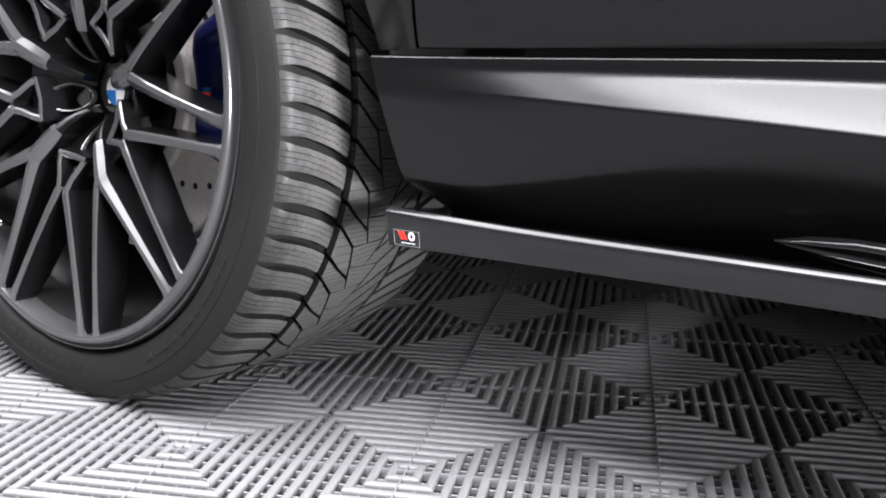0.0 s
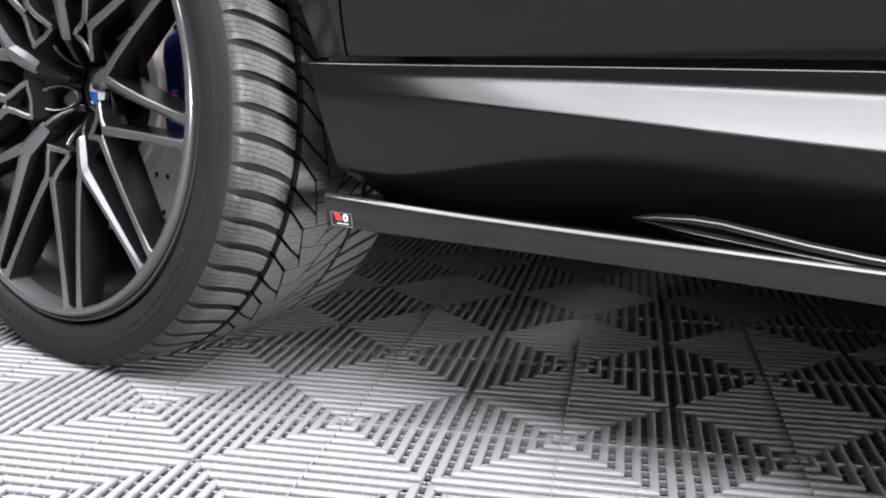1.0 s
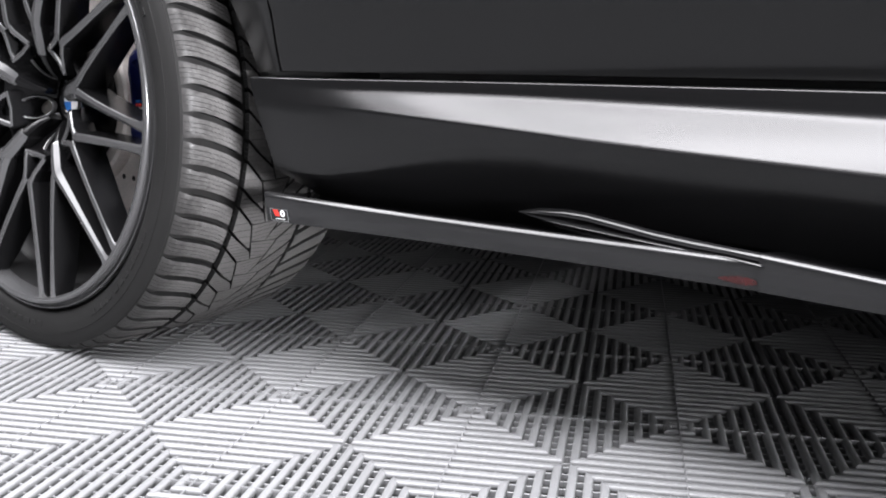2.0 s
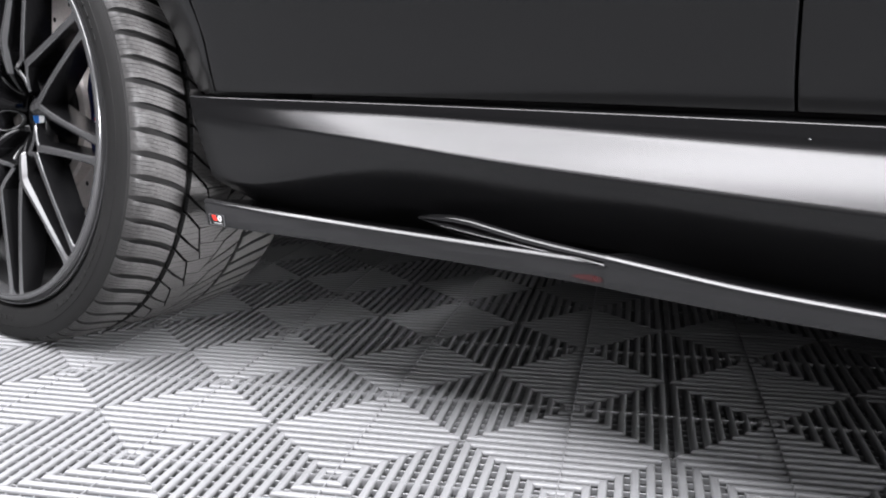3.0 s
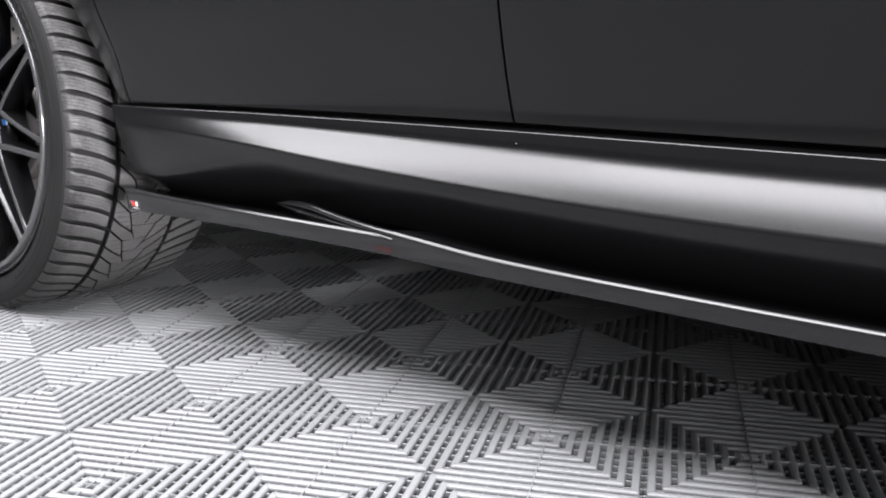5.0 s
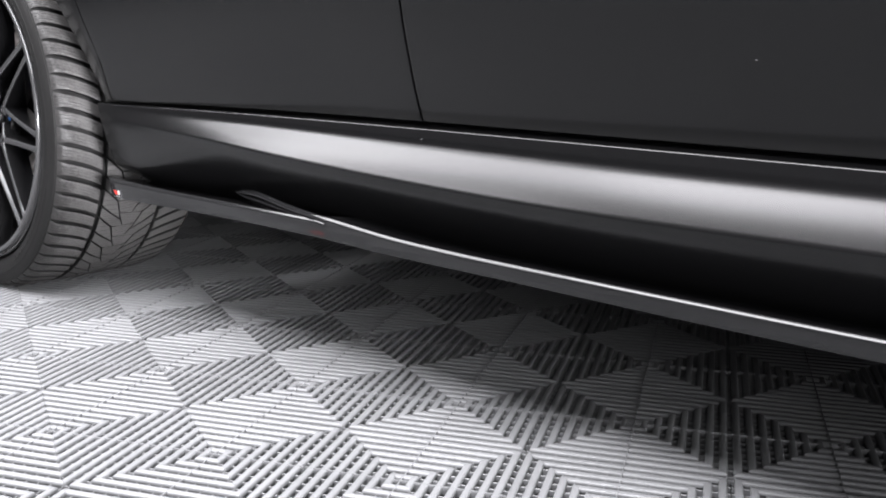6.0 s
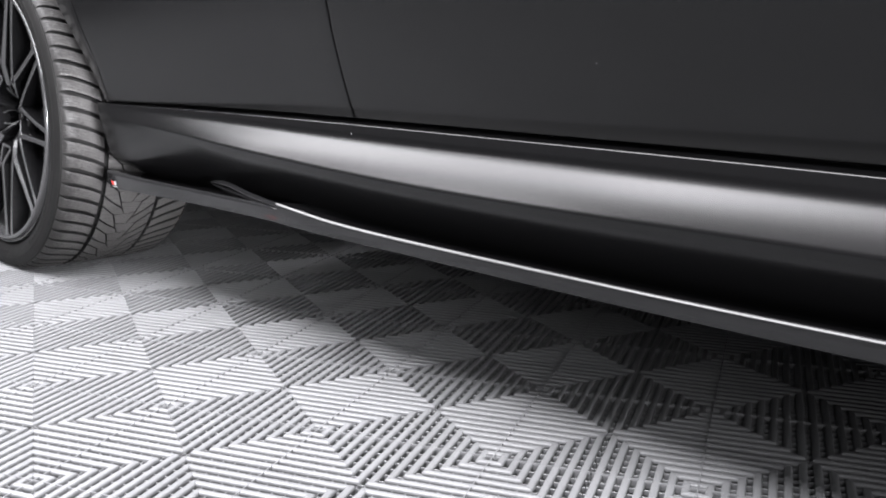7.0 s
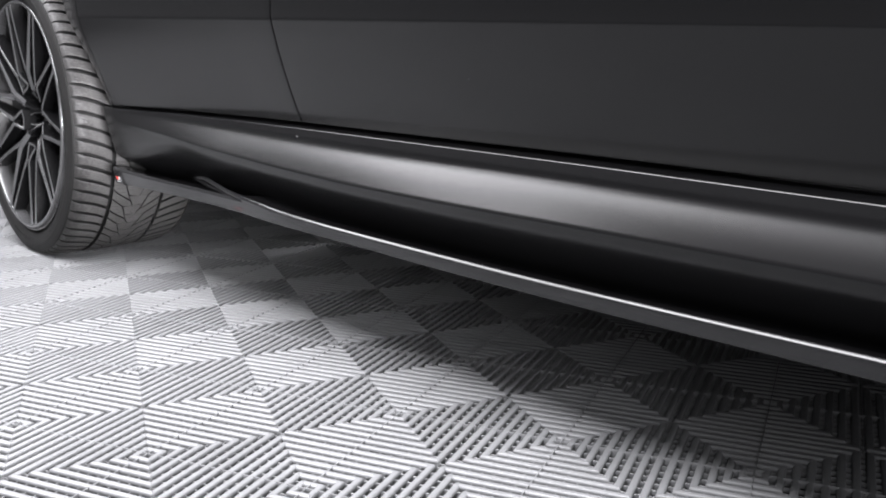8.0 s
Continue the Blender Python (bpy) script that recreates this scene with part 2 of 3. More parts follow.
def quarter():
    """Rear wing: a sheet from the wheel arch out to the door's edge."""
    side = sorted((z, v) for v, z in door_section(0.49)[3:17])
    bm = bmesh.new()
    rows = []
    for i in range(61):
        a = radians(3.9 + 172 * i / 60)
        ax, az = -0.018 + 0.447 * math.cos(a), 0.384 + 0.45 * math.sin(a)
        bz = min(1.0, 0.4152 + 0.55 * math.tan(min(a, math.pi - a, 1.2) - radians(3.89)))
        bx = tail_u(bz) - 0.0015 if a < 1.2 else (-0.75 if a > math.pi - 1.2 else float(np.interp(a, [1.2, math.pi - 1.2], [tail_u(bz) - 0.0015, -0.75])))
        row = [(ax, 0.1, az), (ax, -along(side, az) + 0.026, az)]
        for k in range(0, 9):
            t = 0.02 + 0.98 * k / 8
            x, z = ax + (bx - ax) * t, az + (bz - az) * t
            row.append((x, -along(side, z) + 0.021 * (1 - t) ** 1.3 + (0.0012 if k == 8 else 0), z))
        row.append((bx, 0.1, bz))
        rows.append(row)
    grid(bm, rows)
    return part("rear_wing", bm, PAINT, car, "satin black rear wing over the wheel", 40)


quarter()

bm = bmesh.new()
rows = []
for i in range(41):
    a = radians(-6 + 192 * i / 40)
    rows.append([(-0.018 + 0.44 * math.cos(a), y, 0.384 + 0.45 * math.sin(a)) for y in (0.095, 0.2, 0.42)])
grid(bm, rows)
part("wheel_arch_liner", bm, LINER, car, "black felt arch liner", 40)

# unseen plain filler behind the panels, added to close the body and block light
bm = bmesh.new()
loft(bm, [[(u, 0.2, 0.26), (u, 0.2, 0.95), (u, 0.4, 1.05), (u, 1.6, 1.05), (u, 1.86, 0.95), (u, 1.86, 0.26), (u, 1.7, 0.22), (u, 0.34, 0.22)] for u in (0.5, 1.2, 2.58)])
bmesh.ops.bevel(bm, geom=list(bm.edges), offset=0.02, segments=2, affect="EDGES")
part("body_core", bm, LINER, car, "plain dark filler for inner body and underfloor")
# the same light-blocking filler inboard of the wheel
bm = bmesh.new()
loft(bm, [[(u, 0.43, 0.23), (u, 0.43, 0.95), (u, 1.5, 0.95), (u, 1.5, 0.23)] for u in (-0.7, 0.0, 0.425)])
loft(bm, [[(u, 0.43, 0.86), (u, 0.5, 0.95), (u, 1.5, 0.95), (u, 1.5, 0.86)] for u in (0.425, 0.502)])
part("rear_core", bm, LINER, car, "plain dark filler behind the wheel")


bm = bmesh.new()
c = Vector((1.245, -sill_section(1.245)[7][0], sill_section(1.245)[7][1]))
grid(bm, [[(c.x + r * math.cos(a), c.y - h, c.z + r * math.sin(a)) for a in [2 * math.pi * k / 10 for k in range(10)]] for r, h in ((0.0010, -0.002), (0.0010, 0.0004), (0.0006, 0.0008), (0.0001, 0.001))], closed=True)
part("stud", bm, ALLOY, car, "tiny bright stud", 50)


bm = bmesh.new()
flank = sorted((z, v) for v, z in door_section(1.69)[3:17])
c = Vector((1.69, -along(flank, 0.486), 0.486))
grid(bm, [[(c.x + 1.4 * r * math.cos(a), c.y - h, c.z + 0.7 * r * math.sin(a)) for a in [2 * math.pi * k / 9 for k in range(9)]] for r, h in ((0.0010, -0.001), (0.0009, 0.0002), (0.0004, 0.0004), (0.0001, 0.0005))], closed=True)
part("paint_chip", bm, ALLOY, car, "tiny light speck on the door", 50)


# side skirt with its winglet and badge
def blade_section(v, zt, zl, deep=1.0):
    """Across the skirt's blade: a flat top, a slightly round slope along its upper edge, a leaning face. deep: how far its top reaches in."""
    inner = [(v - 0.0075 - 0.1 * deep, zt - 0.0155 * deep), (v - 0.0075 - 0.0225 * deep, zt - 0.0052 * deep), (v - 0.0062, zt - 0.0009)]
    edge = [(v - 0.0048, zt - 0.0002), (v - 0.0042, zt), (v - 0.0036, zt - 0.0004), (v - 0.0022, zt - 0.0017), (v - 0.0008, zt - 0.0033), (v - 0.0003, zt - 0.0043), (v, zt - 0.0055),
            (v - 0.0010, zt - 0.0062), (v - 0.0012, zt - 0.0068), (v - 0.0012, zt - 0.0072), (v - 0.0046, zl + 0.003), (v - 0.0052, zl + 0.0006), (v - 0.0075, zl)]
    under = [(v - 0.0085 - 0.0115 * deep, zl), (v - 0.009 - 0.015 * deep, zl + 0.004), (v - 0.009 - 0.017 * deep, zt - 0.016), (v - 0.0085 - 0.099 * deep, zt - 0.022 * deep - 0.010 * (1 - deep))]
    return inner + edge + under


def blade(name, us, top, low, out, parent, label, taper=None):
    bm = bmesh.new()
    loft(bm, [[(u, -v, z) for v, z in blade_section(along(out, u), along(top, u), along(low, u), 1.0 if taper is None else 0.45 + 0.55 * step(taper[0], taper[1], u))] for u in us])
    return part(name, bm, GLOSS, parent, label, 40)


skirt = blade("side_skirt", stations(1.062, 2.6, 60), FRONT_TOP, FRONT_LOW, FRONT_V, car, "gloss black side skirt blade", taper=(1.062, 1.10))
blade("rear_blade", [0.4485, 0.4492, 0.4510, 0.454] + stations(0.460, 1.067, 30), REAR_TOP, REAR_LOW, REAR_V, skirt, "gloss black rear end of the skirt")

UPPER = [(0.800, -0.0868, 0.2712), (0.826, -0.0825, 0.2770), (0.858, -0.078, 0.2792), (0.885, -0.0745, 0.2782), (0.923, -0.0695, 0.2738), (0.96, -0.0642, 0.2698), (1.0, -0.058, 0.2670),
         (1.035, -0.0530, 0.2650), (1.048, -0.0518, 0.2643), (1.064, -0.0508, 0.2634)]
LOWER = [(0.801, -0.087, 0.2700), (0.815, -0.085, 0.2682), (0.840, -0.0815, 0.2655), (0.875, -0.077, 0.2630), (0.915, -0.072, 0.2606), (0.955, -0.066, 0.2586), (1.0, -0.059, 0.2566),
         (1.035, -0.0535, 0.2560), (1.048, -0.0520, 0.2547), (1.064, -0.0510, 0.2530)]


def fin(upper, lower, thick, rim=1.0):
    """A thin leaf, hollow between a broad upper rim and a slim lower one."""
    bm = bmesh.new()
    loops = []
    for (ua, va, za), (ub, vb, zb) in zip(upper, lower):
        k = min(1.0, (za - zb) / 0.0108)
        row = [(ua, -va + y, za + z * k) for y, z in ((thick, -0.004), (0.0048, -0.0008), (0.0042, 0.0), (0.0036, -0.0004), (0.0022, -0.0017), (0.0008, -0.0033), (0.0002, -0.0048), (0.0004, -0.0072 * rim), (0.0030, -0.0078 * rim))]
        row += [(ub, -vb + y, zb + z * k) for y, z in ((0.0052, 0.0026), (0.0040, 0.0028), (0.0022, 0.0016), (0.0006, 0.0002), (0.0, -0.0006), (thick * 0.7, -0.0016))]
        loops.append(row)
    loft(bm, loops)
    return bm


part("winglet", fin(UPPER, LOWER, 0.007), GLOSS, skirt, "gloss black upswept winglet", 40)
LEAF = [(u + 0.012, v - 0.0006, z - 0.0036 * (1 - i / 6)) for i, (u, v, z) in enumerate(LOWER[1:-2])]
part("winglet_fin", fin(LEAF, [(u, v, z - 0.0004 - 0.0046 * math.sin(math.pi * (i + 0.4) / 7.6)) for i, (u, v, z) in enumerate(LEAF)], 0.005, 0.6), GLOSS, skirt, "slim lower leaf of the winglet", 40)


def face_y(u, z, proud):
    """Where the rear blade's leaning face lies, and a little before it."""
    zt, zl = along(REAR_TOP, u) - 0.0072, along(REAR_LOW, u) + 0.003
    return -along(REAR_V, u) + 0.0012 + 0.0034 * (zt - z) / (zt - zl) - proud


def plate(parent, name, u0, u1, z0, z1, mat, proud, label="", slant=0.0):
    bm = bmesh.new()
    loft(bm, [[(u, face_y(u, z0, proud), z0), (u + slant, face_y(u, z1, proud), z1), (u + slant, face_y(u, z1, -0.001), z1), (u, face_y(u, z0, -0.001), z0)] for u in (u0, u1)])
    return part(name, bm, mat, parent, label)


plate(skirt, "badge", 0.4575, 0.4865, 0.2323, 0.2473, GLOSS, 0.0008, "small black badge with red and white shapes")
plate(skirt, "badge_stripe", 0.4650, 0.4687, 0.2383, 0.2460, RED, 0.0012, "red stripe", slant=-0.0035)
plate(skirt, "badge_stripe", 0.4700, 0.4725, 0.2383, 0.2460, RED, 0.0012, "red stripe", slant=-0.0035)
bm = bmesh.new()
loops = []
for i in range(20):
    a = 2 * math.pi * i / 20
    loops.append([(0.4780 + r * 0.85 * math.cos(a), face_y(0.4780, 0.2420 + r * math.sin(a), 0.0013) + d, 0.2420 + r * math.sin(a)) for r, d in ((0.0043, 0), (0.0022, 0), (0.0022, 0.001), (0.0043, 0.001))])
grid(bm, loops, closed=True, around=True)
part("badge_ring", bm, WHITE, skirt, "white ring")
plate(skirt, "badge_bar", 0.4650, 0.4815, 0.2346, 0.2353, WHITE, 0.0012, "white line of tiny writing")
for u0, u1, z0, z1 in ((0.4565, 0.4875, 0.2470, 0.2475), (0.4565, 0.4875, 0.2321, 0.2326), (0.4565, 0.4571, 0.2326, 0.2470), (0.4869, 0.4875, 0.2326, 0.2470)):
    plate(skirt, "badge_rim", u0, u1, z0, z1, CHROME, 0.0011)
# a red reflection on the blade, painted on as a thin patch
DARK_RED = material("red_reflection_colour", (0.030, 0.005, 0.0052), 0.2, stain=0.6, stain_scale=90)
bm = bmesh.new()
loft(bm, [[(u, face_y(u, zc - h, 0.0004), zc - h), (u, face_y(u, zc + h, 0.0004), zc + h), (u, face_y(u, zc + h, -0.001), zc + h), (u, face_y(u, zc - h, -0.001), zc - h)]
          for u, zc, h in ((1.026, 0.2362, 0.0006), (1.033, 0.2364, 0.0020), (1.042, 0.2365, 0.0034), (1.051, 0.2364, 0.0037), (1.0575, 0.2362, 0.0028), (1.0605, 0.2360, 0.0010))])
part("red_mark", bm, DARK_RED, skirt, "red reflection painted as a small dark patch")

# ---- rear wheel ----
HUB = pose(0.0016, -0.0087, 0.3731, -2.6, 0, 0.7)
TYRE = HUB.inverted() @ pose(0.0015, -0.0096, 0.3705, -1.1, 0, 1.15)  # the tyre is fitted to the camera's view apart from the rim, and tilts less
LIP, R = 0.3115, 0.379
bm = bmesh.new()
turned(bm, [(0.012, LIP - 0.0002), (0.006, LIP - 0.0006), (0.0034, LIP - 0.0016), (0.0030, LIP - 0.0030), (0.0042, LIP - 0.0044), (0.0076, LIP - 0.0056), (0.0086, LIP - 0.0068), (0.0076, LIP - 0.0080),
            (0.0, LIP - 0.0088), (-0.0030, LIP - 0.0094), (-0.0042, LIP - 0.0110), (-0.0040, LIP - 0.0168), (-0.0030, LIP - 0.0186), (0.002, LIP - 0.0200), (0.026, LIP - 0.0215), (0.026, LIP - 0.005), (0.02, LIP - 0.001)], 160, close=True)
wheel = part("wheel", bm, ALLOY, car, "dark grey multi-spoke alloy wheel with a winter tyre", 45, m=HUB)
bm = bmesh.new()
turned(bm, [(0.0245, LIP - 0.0205), (0.05, LIP - 0.027), (0.062, LIP - 0.030), (0.066, LIP - 0.037), (0.10, LIP - 0.047), (0.18, LIP - 0.052), (0.27, LIP - 0.03), (0.28, LIP - 0.012), (0.275, LIP - 0.005), (0.2, LIP - 0.04),
            (0.1, LIP - 0.035), (0.027, LIP - 0.008)], 120, close=True)
part("barrel", bm, BARREL, wheel, "dark inner barrel", 45)


def dish(r):
    """How far the spokes' face lies behind the lip."""
    return float(np.interp(r, [0.0, 0.048, 0.06, 0.074, 0.084, 0.1, 0.13, 0.205, 0.292, 0.32], [0.074, 0.072, 0.05, 0.034, 0.0255, 0.018, 0.0108, 0.0038, -0.0035, -0.0042]))


def polar(r, a, back=0.0):
    return Vector((r * math.cos(a), dish(r) + back, r * math.sin(a)))


def bar(bm, pts, widths, depth, plus=0.0022, minus=0.0022, drop=0.7):
    """A spoke arm with a flat face, deep flanks and a chamfer on each side: plus and minus are their widths, one for all or one for each point."""
    loops = []
    for i, p in enumerate(pts):
        d = (pts[min(i + 1, len(pts) - 1)] - pts[max(i - 1, 0)]).normalized()
        side = d.cross(Vector((0, 1, 0))).normalized()
        w, dp = widths[i] / 2, depth[i]
        cp, cm = (c[i] if isinstance(c, (list, tuple)) else c for c in (plus, minus))
        loops.append([p + side * x + Vector((0, y, 0)) for x, y in ((-w + cm, 0), (w - cp, 0), (w, cp * drop), (w + 0.0025, dp), (-w - 0.0025, dp), (-w, cm * drop))])
    vs = grid(bm, loops, closed=True)
    bm.faces.new(list(reversed(vs[0])))
    bm.faces.new(vs[-1])
    for a, b in zip(vs, vs[1:]):
        for v in (0, 1, 5):
            for f in set(a[v].link_faces) & set(b[(v + 1) % 6].link_faces):
                f.material_index = 1


def spoke(kind):
    """A forked spoke: a stem from the hub and two arms that part towards the rim. kind 0: a solid ridged stem; kind 1: a stem with a three-cornered opening."""
    bm = bmesh.new()
    for s in (-1, 1):
        pts = [polar(0.117, s * radians(2.6)), polar(0.128, s * radians(4.3)), polar(0.157, s * radians(8.4)), polar(0.205, s * radians(12.05)), polar(0.255, s * radians(14.15)), polar(0.286, s * radians(15.0)),
               polar(0.2985, s * radians(15.2))]
        wide, slim = [0.0075, 0.0078, 0.0068, 0.0052, 0.0040, 0.0036, 0.0085], 0.0018
        if kind:
            wide = [0.0024] * 6 + [0.0075]
        bar(bm, pts, [0.0165, 0.0168, 0.0142, 0.0124, 0.0120, 0.0136, 0.0240] if not kind else [0.0120, 0.0125, 0.0112, 0.0106, 0.0110, 0.0130, 0.0240], [0.04, 0.045, 0.045, 0.042, 0.038, 0.03, 0.02],
            plus=wide if s > 0 else slim, minus=slim if s > 0 else wide)
    if kind:
        for s in (-1, 1):
            bar(bm, [polar(0.0845, s * radians(17.0)), polar(0.094, s * radians(12.6)), polar(0.108, s * radians(6.4)), polar(0.127, s * radians(3.0))], [0.0085, 0.0085, 0.0085, 0.010], [0.034] * 4)
        bar(bm, [polar(0.086, radians(-18.5)), polar(0.0815, 0), polar(0.086, radians(18.5))], [0.0085, 0.0080, 0.0085], [0.034] * 3)
    else:
        bar(bm, [polar(0.0685, 0, -0.012), polar(0.071, 0, -0.0105), polar(0.078, 0, -0.006), polar(0.092, 0, -0.0015), polar(0.108, 0), polar(0.124, 0)], [0.0165, 0.0205, 0.0225, 0.0245, 0.0255, 0.024], [0.05, 0.05, 0.045, 0.045, 0.045, 0.045],
            plus=[0.006, 0.007, 0.0078, 0.0084, 0.0082, 0.007], minus=[0.006, 0.007, 0.0078, 0.0084, 0.0082, 0.007], drop=0.62)
    return bm


for i in range(10):
    a = radians(9.5 + 36 * i)
    ob = part("spoke", spoke(i % 2), ALLOY_DARK, wheel, "", 25, m=Matrix.Rotation(-a, 4, "Y"))
    ob.data.materials.append(ALLOY)

for i in range(5):
    bm = bmesh.new()
    bar(bm, [Vector(p) for p in ((0.0700, 0.029, 0), (0.056, 0.0365, 0), (0.043, 0.046, 0), (0.0335, 0.057, 0))], [0.016, 0.0125, 0.0095, 0.007], [0.05, 0.045, 0.035, 0.02], plus=0.003, minus=0.003)
    part("hub_rib", bm, ALLOY_DARK, wheel, "black rib down to the hub", 35, m=Matrix.Rotation(-radians(9.5 + 72 * i), 4, "Y"))

DEEP = pose(0, -0.007, 0)  # the hub sits in front of the depths drawn below
bm = bmesh.new()
turned(bm, [(0.090, 0.0), (0.090, 0.034), (0.0925, 0.036), (0.0925, 0.044), (0.082, 0.05), (0.078, 0.055), (0.074, 0.06), (0.070, 0.065), (0.066, 0.07), (0.062, 0.075), (0.0577, 0.08), (0.0534, 0.085),
            (0.0491, 0.09), (0.044, 0.096), (0.040, 0.104), (0.05, 0.108), (0.13, 0.10)], 120)
gone = []
for f in bm.faces:
    c = f.calc_center_median()
    r, a = math.hypot(c.x, c.z), math.degrees(math.atan2(c.z, c.x))
    da = radians((a - 45.5 + 36) % 72 - 36)
    if c.y < 0.1 and ((r * math.cos(da) - 0.062) / 0.0225) ** 2 + (r * math.sin(da) / 0.017) ** 2 < 1:
        gone.append(f)
bmesh.ops.delete(bm, geom=gone, context="FACES")
part("hub", bm, ALLOY_DARK, wheel, "black hub centre", 35, m=DEEP)
for i in range(5):
    a = radians(45.5 + 72 * i)
    bm = bmesh.new()
    c = Vector((0.056 * math.cos(a), 0.093, 0.056 * math.sin(a)))
    rows = []
    for y, r in ((-0.002, 0.0135), (0.0, 0.0125), (0.008, 0.0115), (0.008, 0.006), (0.001, 0.0055), (0.0, 0.004), (0.0, 0.0001)):
        rows.append([(c.x + r * math.cos(b), c.y + y, c.z + r * math.sin(b)) for b in [2 * math.pi * k / 16 for k in range(16)]])
    grid(bm, rows, closed=True)
    part("lug_bolt", bm, ALLOY_DARK, wheel, "", 35)

for i in range(5):
    a = radians(45.5 + 72 * i)
    turn = Matrix.Rotation(-a, 4, "Y")
    bm = bmesh.new()
    rows, well = [], []
    for k in range(36):
        b = 2 * math.pi * k / 36
        e = Vector((math.cos(b), 0, math.sin(b)))
        rows.append([(0.062 + e.x * (0.022 + g), 0.0585 - 0.8 * e.x * (0.022 + g) + y, e.z * (0.0165 + g)) for g, y in ((0.0022, 0.003), (0.0014, -0.0012), (0.0005, -0.0018), (-0.0006, -0.0012), (-0.0014, 0.003))])
        well.append([(0.062 + e.x * 0.022 * g, 0.0585 - 0.8 * e.x * 0.022 * g + y, e.z * 0.0165 * g) for g, y in ((1.0, -0.0006), (0.96, 0.004), (0.9, 0.03), (0.86, 0.036))])
    grid(bm, rows, closed=True, around=True)
    recess = part("lug_recess", bm, ALLOY, wheel, "oval recess with a bright rim", 40, m=turn)
    bm = bmesh.new()
    grid(bm, well, around=True)
    part("lug_well", bm, ALLOY_DARK, recess, "black lug well", 40)

# centre cap: a ring, with quarters in two colours
bm = bmesh.new()
turned(bm, [(0.0882, 0.0185), (0.0868, 0.020), (0.0868, 0.028), (0.090, 0.030), (0.090, 0.0185)], 48, close=True)
cap = part("centre_cap", bm, GLOSS, wheel, "round cap with blue and white quarters", 40, m=DEEP)
for q in range(4):
    bm = bmesh.new()
    arc = [(0.0188 * math.cos(a), 0.0885, 0.0188 * math.sin(a)) for a in [radians(q * 90 + 90 * k / 10) for k in range(11)]]
    front = [bm.verts.new(p) for p in [(0, 0.0885, 0)] + arc]
    back = [bm.verts.new((x, y + 0.002, z)) for x, y, z in [(0, 0.0885, 0)] + arc]
    bm.faces.new(front), bm.faces.new(back)
    for k in range(len(front)):
        j = (k + 1) % len(front)
        bm.faces.new((front[k], front[j], back[j], back[k]))
    part("cap_quarter", bm, (BLUE, WHITE)[q % 2], wheel, ("light blue", "white")[q % 2] + " enamel quarter", m=DEEP)

bm = bmesh.new()
p = Vector((0.266 * math.cos(radians(-136.4)), 0.037, 0.266 * math.sin(radians(-136.4))))
out = p.normalized() * 0.5
loft(bm, [[(p.x + r * math.cos(b) + out.x * y, p.y + y, p.z + r * math.sin(b) + out.z * y) for b in [2 * math.pi * k / 10 for k in range(10)]]
          for y, r in ((-0.010, 0.0028), (-0.009, 0.0042), (0.002, 0.0044), (0.003, 0.0030), (0.02, 0.0030), (0.03, 0.0055), (0.045, 0.006))])
part("valve", bm, CHROME, wheel, "chrome valve cap", 40)

# tyre: carcass and tread
W = 0.3256


def crown(w):
    """Radius of the tread at w metres behind its outer edge."""
    x = abs(w - W / 2) / (W / 2)
    return R - 0.0035 * x**2 - 0.006 * max(0, (x - 0.8) / 0.2) ** 2 - 0.016 * max(0, (x - 0.94) / 0.1) ** 2


def grounded(bm):
    """Flattens what would sink into the floor."""
    m = car.matrix_world @ HUB @ TYRE
    back = m.inverted()
    for v in bm.verts:
        p = m @ v.co
        if p.z < 0.001:
            p.z = 0.001
            v.co = back @ p
    return bm


bm = bmesh.new()
G = 0.012
prof = [(0.022, LIP - 0.004), (0.008, LIP + 0.0002), (0.002, LIP + 0.0014), (-0.0035, LIP + 0.0048), (-0.0072, LIP + 0.012), (-0.0090, LIP + 0.024), (-0.0086, LIP + 0.0340), (-0.0078, LIP + 0.0345), (-0.0086, LIP + 0.0352), (-0.0074, LIP + 0.0430),
        (-0.0062, LIP + 0.0480), (-0.0036, LIP + 0.0535)]
prof += [(w, crown(w) - g) for w, g in ((0.003, 0.0030), (0.012, 0.006), (0.022, 0.010), (0.034, G), (0.09, G), (W / 2, G), (W - 0.09, G), (W - 0.05, G), (W - 0.02, G), (W - 0.006, G))]
prof += [(W - d, r) for d, r in reversed(prof[:12])]
turned(bm, prof, 160, close=True)
part("tyre", grounded(bm), RUBBER, wheel, "black tyre with a smooth side wall", 40, m=TYRE)

bm = bmesh.new()
for start, count in ((-112, 9), (-62, 11), (20, 10)):
    for k in range(count):
        a0, a1 = radians(start + 3.1 * k), radians(start + 3.1 * k + random.uniform(1.2, 2.4))
        loft(bm, [[(r * math.cos(a), y, r * math.sin(a)) for r, y in ((LIP + 0.016, -0.0088), (LIP + 0.0235, -0.0100), (LIP + 0.0235, -0.006), (LIP + 0.016, -0.006))] for a in (a0, a1)])
tagged(part("side_wall_marking", bm, RUBBER, wheel, "raised illegible side wall marking", m=TYRE), kind="stuff")

N = 70
PITCH = 2 * math.pi / N
LONG = 720 / N  # degrees from one V of the tread to the next
bm = bmesh.new()


def lateral(w):
    """How far the cross grooves of the shoulder run round the tyre, in pitches, at w."""
    x = w if w < W / 2 else W - w
    return float(np.interp(x, [0.0, 0.0094, 0.0266, 0.0432, 0.0653, 0.0846, 0.095], [0.0, 0.03, 0.13, 0.27, 0.50, 0.78, 0.96]))


